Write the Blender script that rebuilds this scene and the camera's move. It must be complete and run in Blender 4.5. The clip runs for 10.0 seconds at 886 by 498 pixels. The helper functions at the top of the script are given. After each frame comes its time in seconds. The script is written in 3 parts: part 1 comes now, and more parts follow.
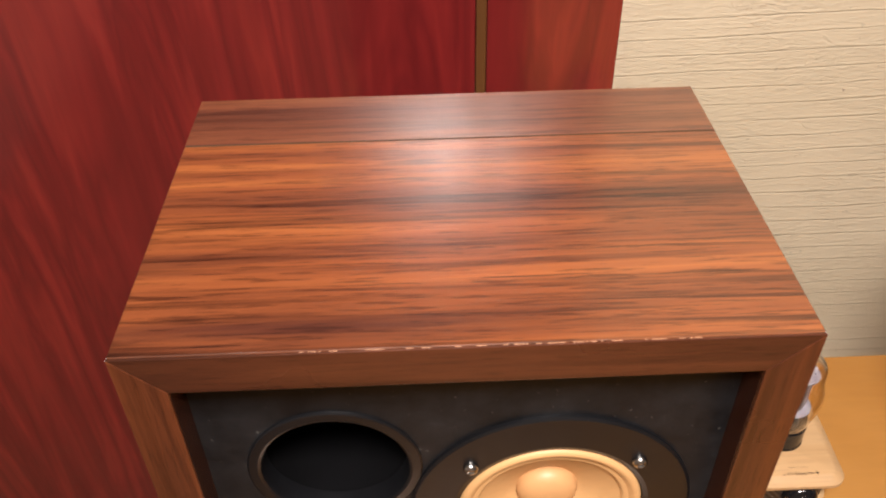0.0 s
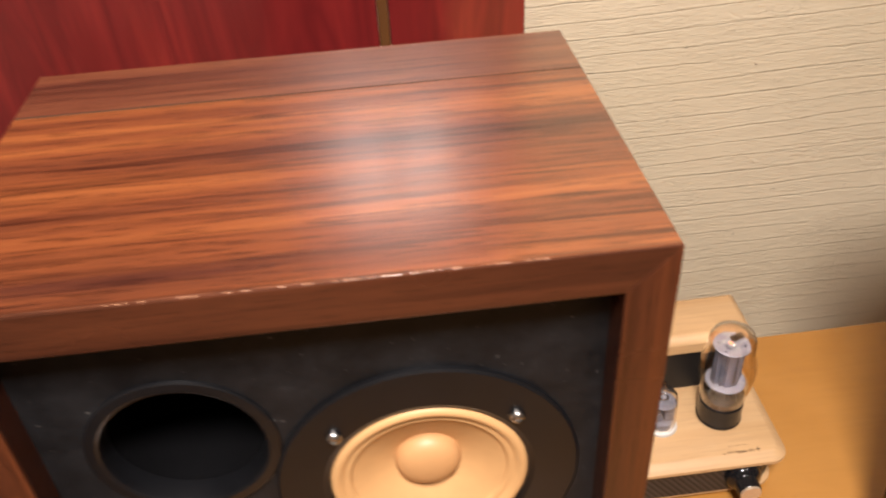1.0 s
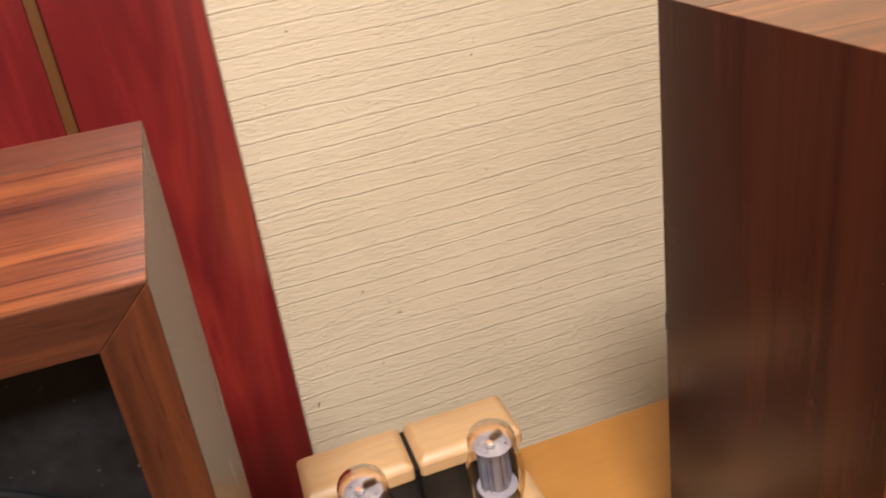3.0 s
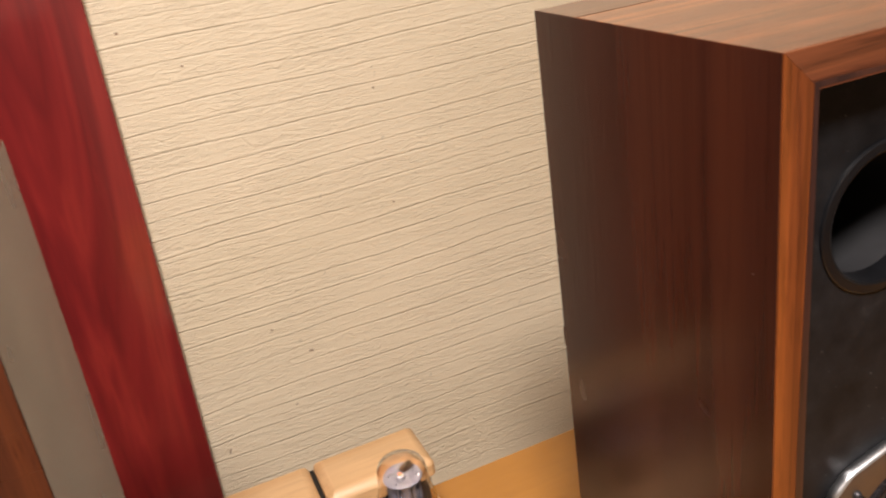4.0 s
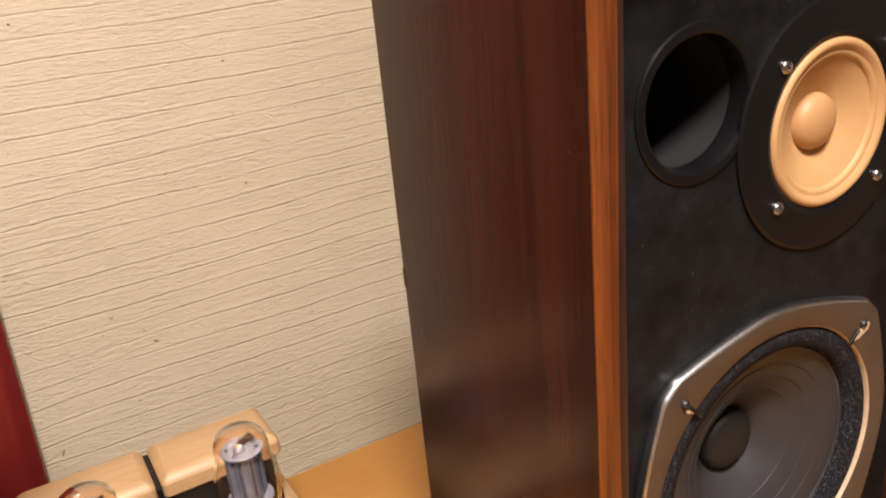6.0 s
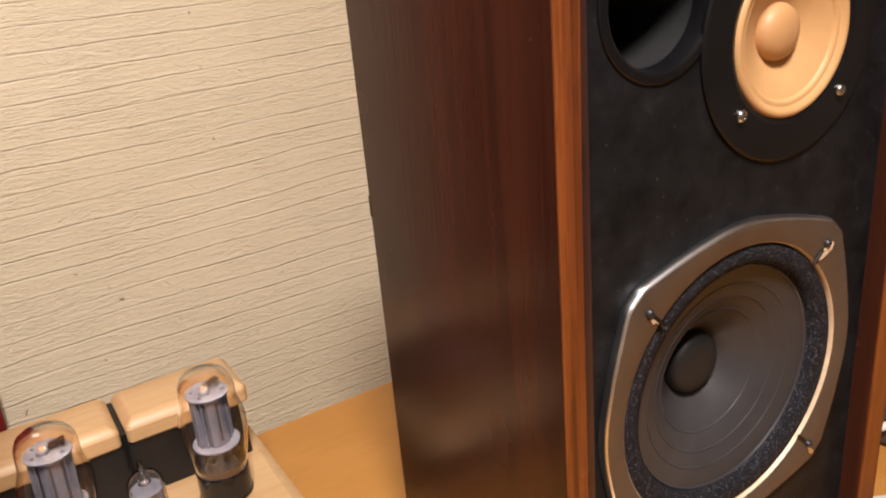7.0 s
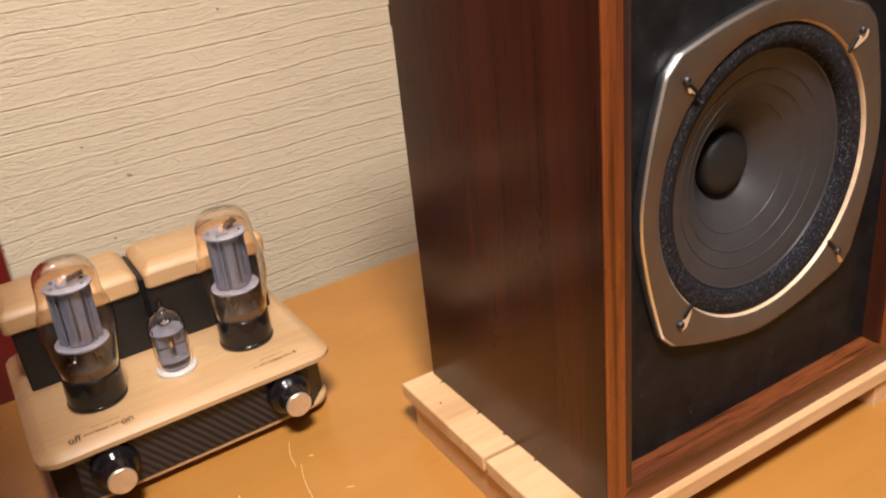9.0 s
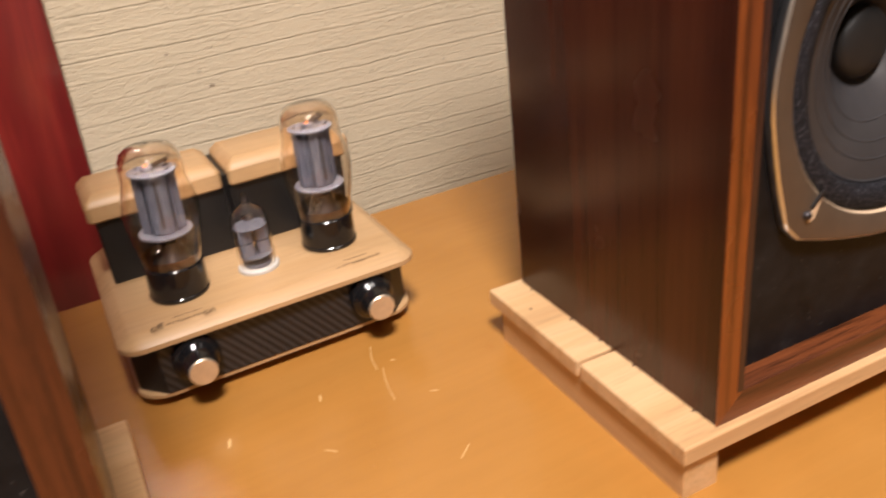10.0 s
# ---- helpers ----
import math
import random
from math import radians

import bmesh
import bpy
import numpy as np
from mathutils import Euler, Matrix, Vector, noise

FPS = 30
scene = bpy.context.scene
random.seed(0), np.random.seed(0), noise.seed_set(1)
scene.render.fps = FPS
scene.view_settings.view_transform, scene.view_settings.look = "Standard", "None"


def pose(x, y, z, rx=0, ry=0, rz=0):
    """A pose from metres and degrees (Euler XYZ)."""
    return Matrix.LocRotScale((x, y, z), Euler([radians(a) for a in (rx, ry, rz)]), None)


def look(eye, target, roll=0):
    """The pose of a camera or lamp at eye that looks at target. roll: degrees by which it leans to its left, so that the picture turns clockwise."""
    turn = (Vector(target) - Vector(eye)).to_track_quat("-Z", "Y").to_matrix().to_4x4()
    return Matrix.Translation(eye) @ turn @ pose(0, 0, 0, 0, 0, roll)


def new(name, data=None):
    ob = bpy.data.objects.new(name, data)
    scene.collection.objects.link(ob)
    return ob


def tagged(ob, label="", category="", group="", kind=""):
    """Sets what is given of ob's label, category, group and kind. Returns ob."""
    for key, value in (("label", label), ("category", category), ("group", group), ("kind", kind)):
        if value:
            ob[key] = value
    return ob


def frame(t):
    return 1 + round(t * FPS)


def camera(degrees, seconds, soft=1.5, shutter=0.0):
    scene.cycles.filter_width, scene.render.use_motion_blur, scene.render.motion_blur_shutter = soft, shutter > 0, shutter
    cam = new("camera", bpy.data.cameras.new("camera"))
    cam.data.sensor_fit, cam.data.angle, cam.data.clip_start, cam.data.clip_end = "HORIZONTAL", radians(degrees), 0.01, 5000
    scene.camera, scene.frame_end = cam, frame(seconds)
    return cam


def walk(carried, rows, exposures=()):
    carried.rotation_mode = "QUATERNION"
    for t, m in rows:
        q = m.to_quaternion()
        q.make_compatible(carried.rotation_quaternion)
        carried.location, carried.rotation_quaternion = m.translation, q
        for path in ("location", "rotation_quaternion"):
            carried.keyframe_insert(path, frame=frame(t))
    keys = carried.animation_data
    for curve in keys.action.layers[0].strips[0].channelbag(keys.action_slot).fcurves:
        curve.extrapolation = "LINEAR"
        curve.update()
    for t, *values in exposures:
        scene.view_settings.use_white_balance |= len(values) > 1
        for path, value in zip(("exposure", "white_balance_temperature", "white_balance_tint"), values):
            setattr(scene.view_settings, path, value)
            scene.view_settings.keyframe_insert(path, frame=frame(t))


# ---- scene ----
cam = camera(56.1, 10.0, soft=2.0, shutter=0.4)
PATH = [
    (0, (-0.544, -0.214, 0.752), (-0.582, 1.33, -0.52), -3.60),
    (0.3, (-0.549, -0.207, 0.7514), (-0.5644, 1.338, -0.5184), -3.76),
    (0.5, (-0.544, -0.207, 0.751), (-0.547, 1.342, -0.514), -4.40),
    (0.7, (-0.5284, -0.21, 0.7338), (-0.5154, 1.349, -0.5182), -5.08),
    (1, (-0.496, -0.218, 0.701), (-0.452, 1.374, -0.509), -5.90),
    (1.2, (-0.4776, -0.2202, 0.6784), (-0.4006, 1.395, -0.498), -6.48),
    (1.5, (-0.449, -0.225, 0.649), (-0.326, 1.431, -0.465), -7.80),
    (1.7, (-0.4354, -0.2284, 0.6346), (-0.2858, 1.4448, -0.4504), -8.54),
    (2, (-0.412, -0.224, 0.608), (-0.186, 1.478, -0.418), -9.00),
    (2.2, (-0.4024, -0.2212, 0.6004), (-0.1466, 1.4916, -0.4002), -9.40),
    (2.5, (-0.388, -0.223, 0.609), (-0.07, 1.504, -0.349), -9.40),
    (3, (-0.37, -0.234, 0.626), (0.041, 1.507, -0.269), -9.90),
    (4.5, (-0.341, -0.252, 0.587), (0.344, 1.455, -0.199), -8.80),
    (5, (-0.331, -0.264, 0.576), (0.428, 1.421, -0.188), -7.90),
    (6.5, (-0.337, -0.259, 0.498), (0.566, 1.362, -0.249), -5.90),
    (7, (-0.339, -0.272, 0.48), (0.579, 1.337, -0.276), -5.80),
    (7.5, (-0.343, -0.275, 0.461), (0.577, 1.32, -0.32), -6.00),
    (8, (-0.356, -0.277, 0.438), (0.567, 1.307, -0.362), -6.10),
    (8.5, (-0.366, -0.282, 0.421), (0.552, 1.293, -0.402), -6.40),
    (9, (-0.377, -0.281, 0.394), (0.52, 1.29, -0.458), -6.80),
    (9.5, (-0.38, -0.275, 0.367), (0.465, 1.309, -0.513), -7.00),
    (9.8, (-0.3786, -0.269, 0.3502), (0.3888, 1.3468, -0.5412), -7.46),
    (10, (-0.394, -0.263, 0.341), (0.341, 1.359, -0.568), -7.30),
]
walk(cam, [(t, look(eye, target, roll)) for t, eye, target, roll in PATH])

# ---- light: one round ceiling lamp, warm, and the walls that bounce it ----
world = bpy.data.worlds.new("room_world")
world.use_nodes = True
world.node_tree.nodes["Background"].inputs[0].default_value = (0.9, 0.7, 0.5, 1)
world.node_tree.nodes["Background"].inputs[1].default_value = 0.02
LAMPS = [(-0.47, -0.66, 1.62, 62.0)]
for lamp_at in LAMPS:
    lamp_data = bpy.data.lights.new("ceiling_light", "AREA")
    lamp_data.shape, lamp_data.size, lamp_data.energy, lamp_data.color = "DISK", 0.36, lamp_at[3], (1.0, 0.90, 0.85)
    lamp_light = new("ceiling_light", lamp_data)
    lamp_light.matrix_world = pose(lamp_at[0], lamp_at[1], lamp_at[2])


# ---- materials ----
def material(name):
    m = bpy.data.materials.new(name)
    m.use_nodes = True
    return m, m.node_tree.nodes, m.node_tree.links, m.node_tree.nodes["Principled BSDF"]


def coords(n, l, scale, rot=(0, 0, 0), loc=(0, 0, 0)):
    """Object coordinates, stretched; moved apart from object to object."""
    tc, mp = n.new("ShaderNodeTexCoord"), n.new("ShaderNodeMapping")
    mp.inputs["Scale"].default_value = scale
    mp.inputs["Rotation"].default_value = [radians(a) for a in rot]
    mp.inputs["Location"].default_value = loc
    l.new(tc.outputs["Object"], mp.inputs["Vector"])
    return mp.outputs["Vector"]


def noise_tex(n, l, vec, scale, detail=4.0, rough=0.55, dist=0.0):
    t = n.new("ShaderNodeTexNoise")
    t.inputs["Scale"].default_value, t.inputs["Detail"].default_value = scale, detail
    t.inputs["Roughness"].default_value, t.inputs["Distortion"].default_value = rough, dist
    l.new(vec, t.inputs["Vector"])
    return t.outputs["Fac"]


def ramp(n, l, fac, stops):
    r = n.new("ShaderNodeValToRGB")
    els = r.color_ramp.elements
    while len(els) < len(stops):
        els.new(0.5)
    for e, (p, c) in zip(els, stops):
        e.position, e.color = p, (*c, 1) if len(c) == 3 else (c[0], c[0], c[0], 1)
    l.new(fac, r.inputs["Fac"])
    return r.outputs["Color"]


def blend(n, l, kind, fac, a, b):
    m = n.new("ShaderNodeMix")
    m.data_type, m.blend_type = "RGBA", kind
    for sock, v in ((m.inputs[0], fac), (m.inputs[6], a), (m.inputs[7], b)):
        if isinstance(v, (int, float)):
            sock.default_value = v
        elif isinstance(v, tuple):
            sock.default_value = (*v, 1)
        else:
            l.new(v, sock)
    return m.outputs[2]


def bump(n, l, p, height, strength, distance):
    b = n.new("ShaderNodeBump")
    b.inputs["Strength"].default_value, b.inputs["Distance"].default_value = strength, distance
    l.new(height, b.inputs["Height"])
    l.new(b.outputs["Normal"], p.inputs["Normal"])


def wood(name, colours, axis, rough=0.22, fine=1.0, pore=0.5, coat=0.0, wander=1.2, relief=0.25, stretch=1.0, loc=(0, 0, 0), streaks=0.75, lines=75.0, pore_size=420.0, pore_run=0.075, shine=0.5, veins=0.0):
    """Veneer or board: broad figure, dark streaks and fine pores along the axis 'x', 'y' or 'z'."""
    m, n, l, p = material(name)
    k = {"x": (0.09 / stretch, 1, 1), "y": (1, 0.09 / stretch, 1), "z": (1, 1, 0.09 / stretch)}[axis]
    broad = noise_tex(n, l, coords(n, l, k, loc=loc), 26 * fine, 5, 0.6, wander)
    streak = noise_tex(n, l, coords(n, l, tuple(v * (0.45 if v < 1 else 1) for v in k), loc=(3.1, 1.7, 2.3)), lines * fine, 4, 0.65, 0.5)
    pores = noise_tex(n, l, coords(n, l, tuple(pore_run if v < 1 else 1 for v in k), loc=(7.0, 5.0, 1.0)), pore_size * fine, 3, 0.6, 0.1)
    col = ramp(n, l, broad, [(0.30, colours[0]), (0.47, colours[1]), (0.60, colours[2]), (0.74, colours[1])])
    dark = ramp(n, l, streak, [(0.33, (0.28,)), (0.50, (1.0,))])
    col = blend(n, l, "MULTIPLY", streaks, col, dark)
    if veins:
        vein = noise_tex(n, l, coords(n, l, tuple(0.035 if v < 1 else 1 for v in k), loc=(1.3, 6.2, 4.4)), 190 * fine, 3, 0.6, 0.6)
        col = blend(n, l, "MULTIPLY", veins, col, ramp(n, l, vein, [(0.335, (0.10, 0.07, 0.07)), (0.415, (1.0,))]))
    fine_dark = ramp(n, l, pores, [(0.36, (0.30,)), (0.47, (1.0,))])
    col = blend(n, l, "MULTIPLY", pore, col, fine_dark)
    l.new(col, p.inputs["Base Color"])
    smear = noise_tex(n, l, coords(n, l, (1, 1, 1), loc=(4, 2, 9)), 14, 3)
    mr = n.new("ShaderNodeMapRange")
    mr.inputs["To Min"].default_value, mr.inputs["To Max"].default_value = rough * 0.75, rough * 1.35
    l.new(smear, mr.inputs["Value"])
    l.new(mr.outputs["Result"], p.inputs["Roughness"])
    p.inputs["Coat Weight"].default_value = coat
    p.inputs["Coat Roughness"].default_value = 0.20
    p.inputs["Specular IOR Level"].default_value = shine
    bump(n, l, p, pores, relief, 0.0004)
    return m


def plain(name, colour, rough=0.5, metal=0.0, vary=0.15, scale=60.0, relief=0.0, ior=1.5, grain=(1, 1, 1)):
    m, n, l, p = material(name)
    f = noise_tex(n, l, coords(n, l, grain), scale, 5, 0.6)
    f2 = noise_tex(n, l, coords(n, l, grain, loc=(5, 3, 1)), scale * 0.17, 3, 0.5)
    lo, hi = tuple(c * (1 - vary) for c in colour), tuple(min(1, c * (1 + vary)) for c in colour)
    col = blend(n, l, "MIX", 0.5, ramp(n, l, f, [(0.3, lo), (0.7, hi)]), ramp(n, l, f2, [(0.3, lo), (0.7, hi)]))
    l.new(col, p.inputs["Base Color"])
    mr = n.new("ShaderNodeMapRange")
    mr.inputs["To Min"].default_value, mr.inputs["To Max"].default_value = rough * 0.8, min(1, rough * 1.2)
    l.new(f2, mr.inputs["Value"])
    l.new(mr.outputs["Result"], p.inputs["Roughness"])
    p.inputs["Metallic"].default_value, p.inputs["IOR"].default_value = metal, ior
    if relief:
        bump(n, l, p, f, relief, 0.001)
    return m


def wallpaper_mat():
    """Cream embossed paper: long uneven creases that run level, with fine bark-like wrinkles between them."""
    m, n, l, p = material("embossed_wallpaper")
    vec = coords(n, l, (1, 1, 1), rot=(0, 0.0, 0))
    warp = n.new("ShaderNodeTexNoise")
    warp.inputs["Scale"].default_value, warp.inputs["Detail"].default_value = 7, 2
    l.new(vec, warp.inputs["Vector"])
    add = n.new("ShaderNodeVectorMath")
    add.operation = "MULTIPLY_ADD"
    add.inputs[1].default_value = (0.0, 0.0, 0.005)
    l.new(warp.outputs["Color"], add.inputs[0])
    l.new(vec, add.inputs[2])

    def squeezed(k):
        mp = n.new("ShaderNodeMapping")
        mp.inputs["Scale"].default_value = k
        l.new(add.outputs[0], mp.inputs["Vector"])
        return mp.outputs["Vector"]

    def maths(op, a, b):
        q = n.new("ShaderNodeMath")
        q.operation = op
        for k, v in enumerate((a, b)):
            if isinstance(v, (int, float)):
                q.inputs[k].default_value = v
            else:
                l.new(v, q.inputs[k])
        return q.outputs[0]

    sep = n.new("ShaderNodeSeparateXYZ")
    l.new(vec, sep.inputs[0])
    sway = noise_tex(n, l, squeezed((3.2, 1, 9)), 1.0, 3, 0.5)
    jitter = noise_tex(n, l, squeezed((34, 1, 60)), 1.0, 2, 0.5)
    def creases(rate, slope, wave, shiver, low, high, stops):
        """Long level grooves, a set number to the metre, that wander and fade in places."""
        run = maths("ADD", maths("MULTIPLY", sep.outputs[2], rate), maths("MULTIPLY", sep.outputs[0], slope))
        run = maths("ADD", run, maths("ADD", maths("MULTIPLY", sway, wave), maths("MULTIPLY", jitter, shiver)))
        groove = ramp(n, l, maths("FRACT", run, 0.0), [(0.0, (0.5,)), (0.36, (0.5,)), (0.43, (0.56,)), (0.49, (0.10,)), (0.56, (0.72,)), (0.70, (0.5,))])
        strength = ramp(n, l, noise_tex(n, l, squeezed((4.5 + slope, 1, 34 + slope)), 1.0, 2, 0.5), [(stops[0], (low,)), (stops[1], (high,))])
        return blend(n, l, "MIX", strength, (0.5, 0.5, 0.5), groove)

    lines = creases(46.0, 0.0, 0.95, 0.09, 0.55, 1.0, (0.34, 0.50))
    lines2 = creases(71.0, 1.6, 2.6, 0.30, 0.0, 0.8, (0.50, 0.62))
    lines3 = creases(30.0, 24.0, 3.2, 0.30, 0.0, 0.8, (0.60, 0.68))
    wrinkle = noise_tex(n, l, squeezed((52, 1, 360)), 1.0, 4, 0.62, 1.2)
    ripple = noise_tex(n, l, squeezed((120, 1, 300)), 1.0, 2, 0.5, 0.5)
    patch = noise_tex(n, l, squeezed((13, 1, 22)), 1.0, 2, 0.5)
    amount = ramp(n, l, patch, [(0.36, (0.65,)), (0.60, (1.0,))])
    h = blend(n, l, "MIX", amount, (0.5, 0.5, 0.5), blend(n, l, "MIX", 0.35, wrinkle, ripple))
    h = blend(n, l, "LINEAR_LIGHT", 0.27, h, lines)
    h = blend(n, l, "LINEAR_LIGHT", 0.17, h, lines2)
    h = blend(n, l, "LINEAR_LIGHT", 0.18, h, lines3)
    tone = noise_tex(n, l, squeezed((2.0, 1, 5.0)), 1.0, 3, 0.5)
    col = ramp(n, l, tone, [(0.3, (0.70, 0.595, 0.42)), (0.7, (0.75, 0.645, 0.47))])
    # Shade in the creases, also darkened a little in the paper's colour.
    crease_shade = ramp(n, l, lines, [(0.15, (0.55,)), (0.46, (1.0,))])
    col = blend(n, l, "MULTIPLY", 0.16, col, crease_shade)
    specks = noise_tex(n, l, coords(n, l, (1, 1, 1), loc=(2, 2, 2)), 95, 2, 0.5)
    col = blend(n, l, "MULTIPLY", 0.4, col, ramp(n, l, specks, [(0.225, (0.5,)), (0.255, (1.0,))]))
    l.new(col, p.inputs["Base Color"])
    p.inputs["Roughness"].default_value = 0.62
    bump(n, l, p, h, 0.88, 0.0027)
    return m


def red_board_mat():
    """Red-stained lacquered softwood with a tall flame figure."""
    m, n, l, p = material("red_stained_wood")
    flame = noise_tex(n, l, coords(n, l, (1, 1, 0.13)), 9, 4, 0.55, 1.6)
    w = n.new("ShaderNodeMath")
    w.operation = "MULTIPLY"
    w.inputs[1].default_value = 4.0
    l.new(flame, w.inputs[0])
    fr = n.new("ShaderNodeMath")
    fr.operation = "PINGPONG"
    fr.inputs[1].default_value = 0.5
    l.new(w.outputs[0], fr.inputs[0])
    col = ramp(n, l, fr.outputs[0], [(0.0, (0.150, 0.012, 0.013)), (0.30, (0.200, 0.016, 0.016)), (0.50, (0.245, 0.022, 0.019))])
    streak = noise_tex(n, l, coords(n, l, (1, 1, 0.05), loc=(2, 0, 1)), 60, 4, 0.6, 0.3)
    col = blend(n, l, "MULTIPLY", 0.30, col, ramp(n, l, streak, [(0.33, (0.5,)), (0.58, (1.0,))]))
    rub = noise_tex(n, l, coords(n, l, (1, 1, 0.16), loc=(1, 4, 3)), 16, 5, 0.65, 0.8)
    col = blend(n, l, "MIX", ramp(n, l, rub, [(0.60, (0.0,)), (0.78, (0.45,))]), col, (0.36, 0.036, 0.030))
    l.new(col, p.inputs["Base Color"])
    p.inputs["Roughness"].default_value = 0.30
    p.inputs["Coat Weight"].default_value, p.inputs["Coat Roughness"].default_value = 1.0, 0.11
    bump(n, l, p, streak, 0.15, 0.0006)
    return m


def foam_mat():
    m, n, l, p = material("foam_gasket")
    f = noise_tex(n, l, coords(n, l, (1, 1, 1)), 950, 4, 0.75)
    l.new(ramp(n, l, f, [(0.35, (0.006, 0.006, 0.008)), (0.57, (0.014, 0.014, 0.018)), (0.66, (0.24, 0.24, 0.29))]), p.inputs["Base Color"])
    p.inputs["Roughness"].default_value, p.inputs["Specular IOR Level"].default_value = 0.75, 0.18
    bump(n, l, p, f, 1.0, 0.0016)
    return m


def carbon_mat():
    """Black woven-look sheet with slanting ribs."""
    m, n, l, p = material("carbon_sheet")
    wv = n.new("ShaderNodeTexWave")
    wv.wave_type, wv.bands_direction = "BANDS", "X"
    wv.inputs["Scale"].default_value, wv.inputs["Distortion"].default_value = 62, 0.3
    l.new(coords(n, l, (1, 1, 1), rot=(0, 38, 0)), wv.inputs["Vector"])
    l.new(ramp(n, l, wv.outputs["Fac"], [(0.35, (0.006, 0.006, 0.007)), (0.75, (0.032, 0.030, 0.032))]), p.inputs["Base Color"])
    p.inputs["Roughness"].default_value = 0.33
    bump(n, l, p, wv.outputs["Fac"], 0.35, 0.0006)
    return m


def glass_mat(name, tint, rough=0.0):
    m, n, l, p = material(name)
    p.inputs["Base Color"].default_value = (*tint, 1)
    p.inputs["Transmission Weight"].default_value, p.inputs["Roughness"].default_value, p.inputs["IOR"].default_value = 1.0, rough, 1.45
    return m


def black_board_mat():
    """Black-painted baffle with pale dust specks and faint rubbed patches."""
    m, n, l, p = material("black_baffle_paint")
    f = noise_tex(n, l, coords(n, l, (1, 1, 1)), 38, 5, 0.7)
    col = ramp(n, l, f, [(0.35, (0.0045, 0.0046, 0.0053)), (0.60, (0.0115, 0.0117, 0.0130)), (0.75, (0.024, 0.0245, 0.0265))])
    dust = noise_tex(n, l, coords(n, l, (1, 1, 1), loc=(3, 8, 2)), 300, 2, 0.5)
    col = blend(n, l, "MIX", ramp(n, l, dust, [(0.69, (0.0,)), (0.74, (0.18,))]), col, (0.30, 0.28, 0.26))
    l.new(col, p.inputs["Base Color"])
    p.inputs["Roughness"].default_value, p.inputs["Specular IOR Level"].default_value = 0.44, 0.15
    bump(n, l, p, f, 0.2, 0.0006)
    return m


def desk_mat():
    """Honey-coloured lacquer over plain wood, rubbed by use and a little cloudy."""
    m, n, l, p = material("honey_lacquered_desk")
    broad = noise_tex(n, l, coords(n, l, (1, 1, 1)), 5, 4, 0.55, 0.4)
    grain = noise_tex(n, l, coords(n, l, (0.12, 1, 1)), 110, 4, 0.6, 0.3)
    col = ramp(n, l, broad, [(0.3, (0.39, 0.175, 0.036)), (0.7, (0.455, 0.216, 0.051))])
    col = blend(n, l, "MULTIPLY", 0.10, col, ramp(n, l, grain, [(0.35, (0.55,)), (0.6, (1.0,))]))
    blot = noise_tex(n, l, coords(n, l, (1, 1, 1), loc=(6, 1, 2)), 34, 4, 0.65)
    col = blend(n, l, "MIX", ramp(n, l, blot, [(0.66, (0.0,)), (0.78, (0.35,))]), col, (0.36, 0.15, 0.03))
    l.new(col, p.inputs["Base Color"])
    mr = n.new("ShaderNodeMapRange")
    mr.inputs["To Min"].default_value, mr.inputs["To Max"].default_value = 0.16, 0.30
    l.new(blot, mr.inputs["Value"])
    l.new(mr.outputs["Result"], p.inputs["Roughness"])
    bump(n, l, p, broad, 0.08, 0.004)
    return m


M = {}
M["wall"] = wallpaper_mat()
M["paint"] = plain("cream_wall_paint", (0.42, 0.35, 0.27), 0.7, vary=0.05, scale=30, relief=0.1)
M["ceiling"] = plain("white_ceiling_paint", (0.76, 0.72, 0.64), 0.8, vary=0.03, scale=40, relief=0.1)
M["floor"] = wood("brown_floor_wood", [(0.10, 0.05, 0.025), (0.17, 0.09, 0.045), (0.24, 0.13, 0.065)], "x", 0.35)
M["red"] = red_board_mat()
M["strip"] = plain("dull_brass_strip", (0.17, 0.070, 0.022), 0.42, 0.3, vary=0.25, scale=40, grain=(1, 1, 0.1))
M["desk"] = desk_mat()
M["desk_edge"] = wood("desk_edge_wood", [(0.33, 0.15, 0.035), (0.42, 0.2, 0.05), (0.5, 0.25, 0.06)], "x", 0.3)
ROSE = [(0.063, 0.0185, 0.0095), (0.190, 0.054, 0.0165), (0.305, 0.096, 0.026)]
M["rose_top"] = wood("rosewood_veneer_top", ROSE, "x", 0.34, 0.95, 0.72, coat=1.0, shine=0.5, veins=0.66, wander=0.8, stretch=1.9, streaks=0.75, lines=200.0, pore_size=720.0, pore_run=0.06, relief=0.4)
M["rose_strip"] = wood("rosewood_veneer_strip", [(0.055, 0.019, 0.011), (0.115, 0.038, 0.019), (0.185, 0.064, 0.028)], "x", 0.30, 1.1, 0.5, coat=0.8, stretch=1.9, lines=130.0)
# Side copy of the top's rosewood, darkened for the shade there.
M["rose_side_shaded"] = wood("shaded_rosewood_side", [(0.023, 0.0080, 0.0055), (0.042, 0.0132, 0.0075), (0.064, 0.0190, 0.0092)], "z", 0.24, 0.55, 0.18, wander=0.4, stretch=3.2, streaks=0.4, shine=0.36)
M["band_x"] = wood("rosewood_edge_level", [(0.070, 0.020, 0.010), (0.135, 0.040, 0.017), (0.19, 0.060, 0.024)], "x", 0.3, 1.2, 0.35, stretch=1.3)
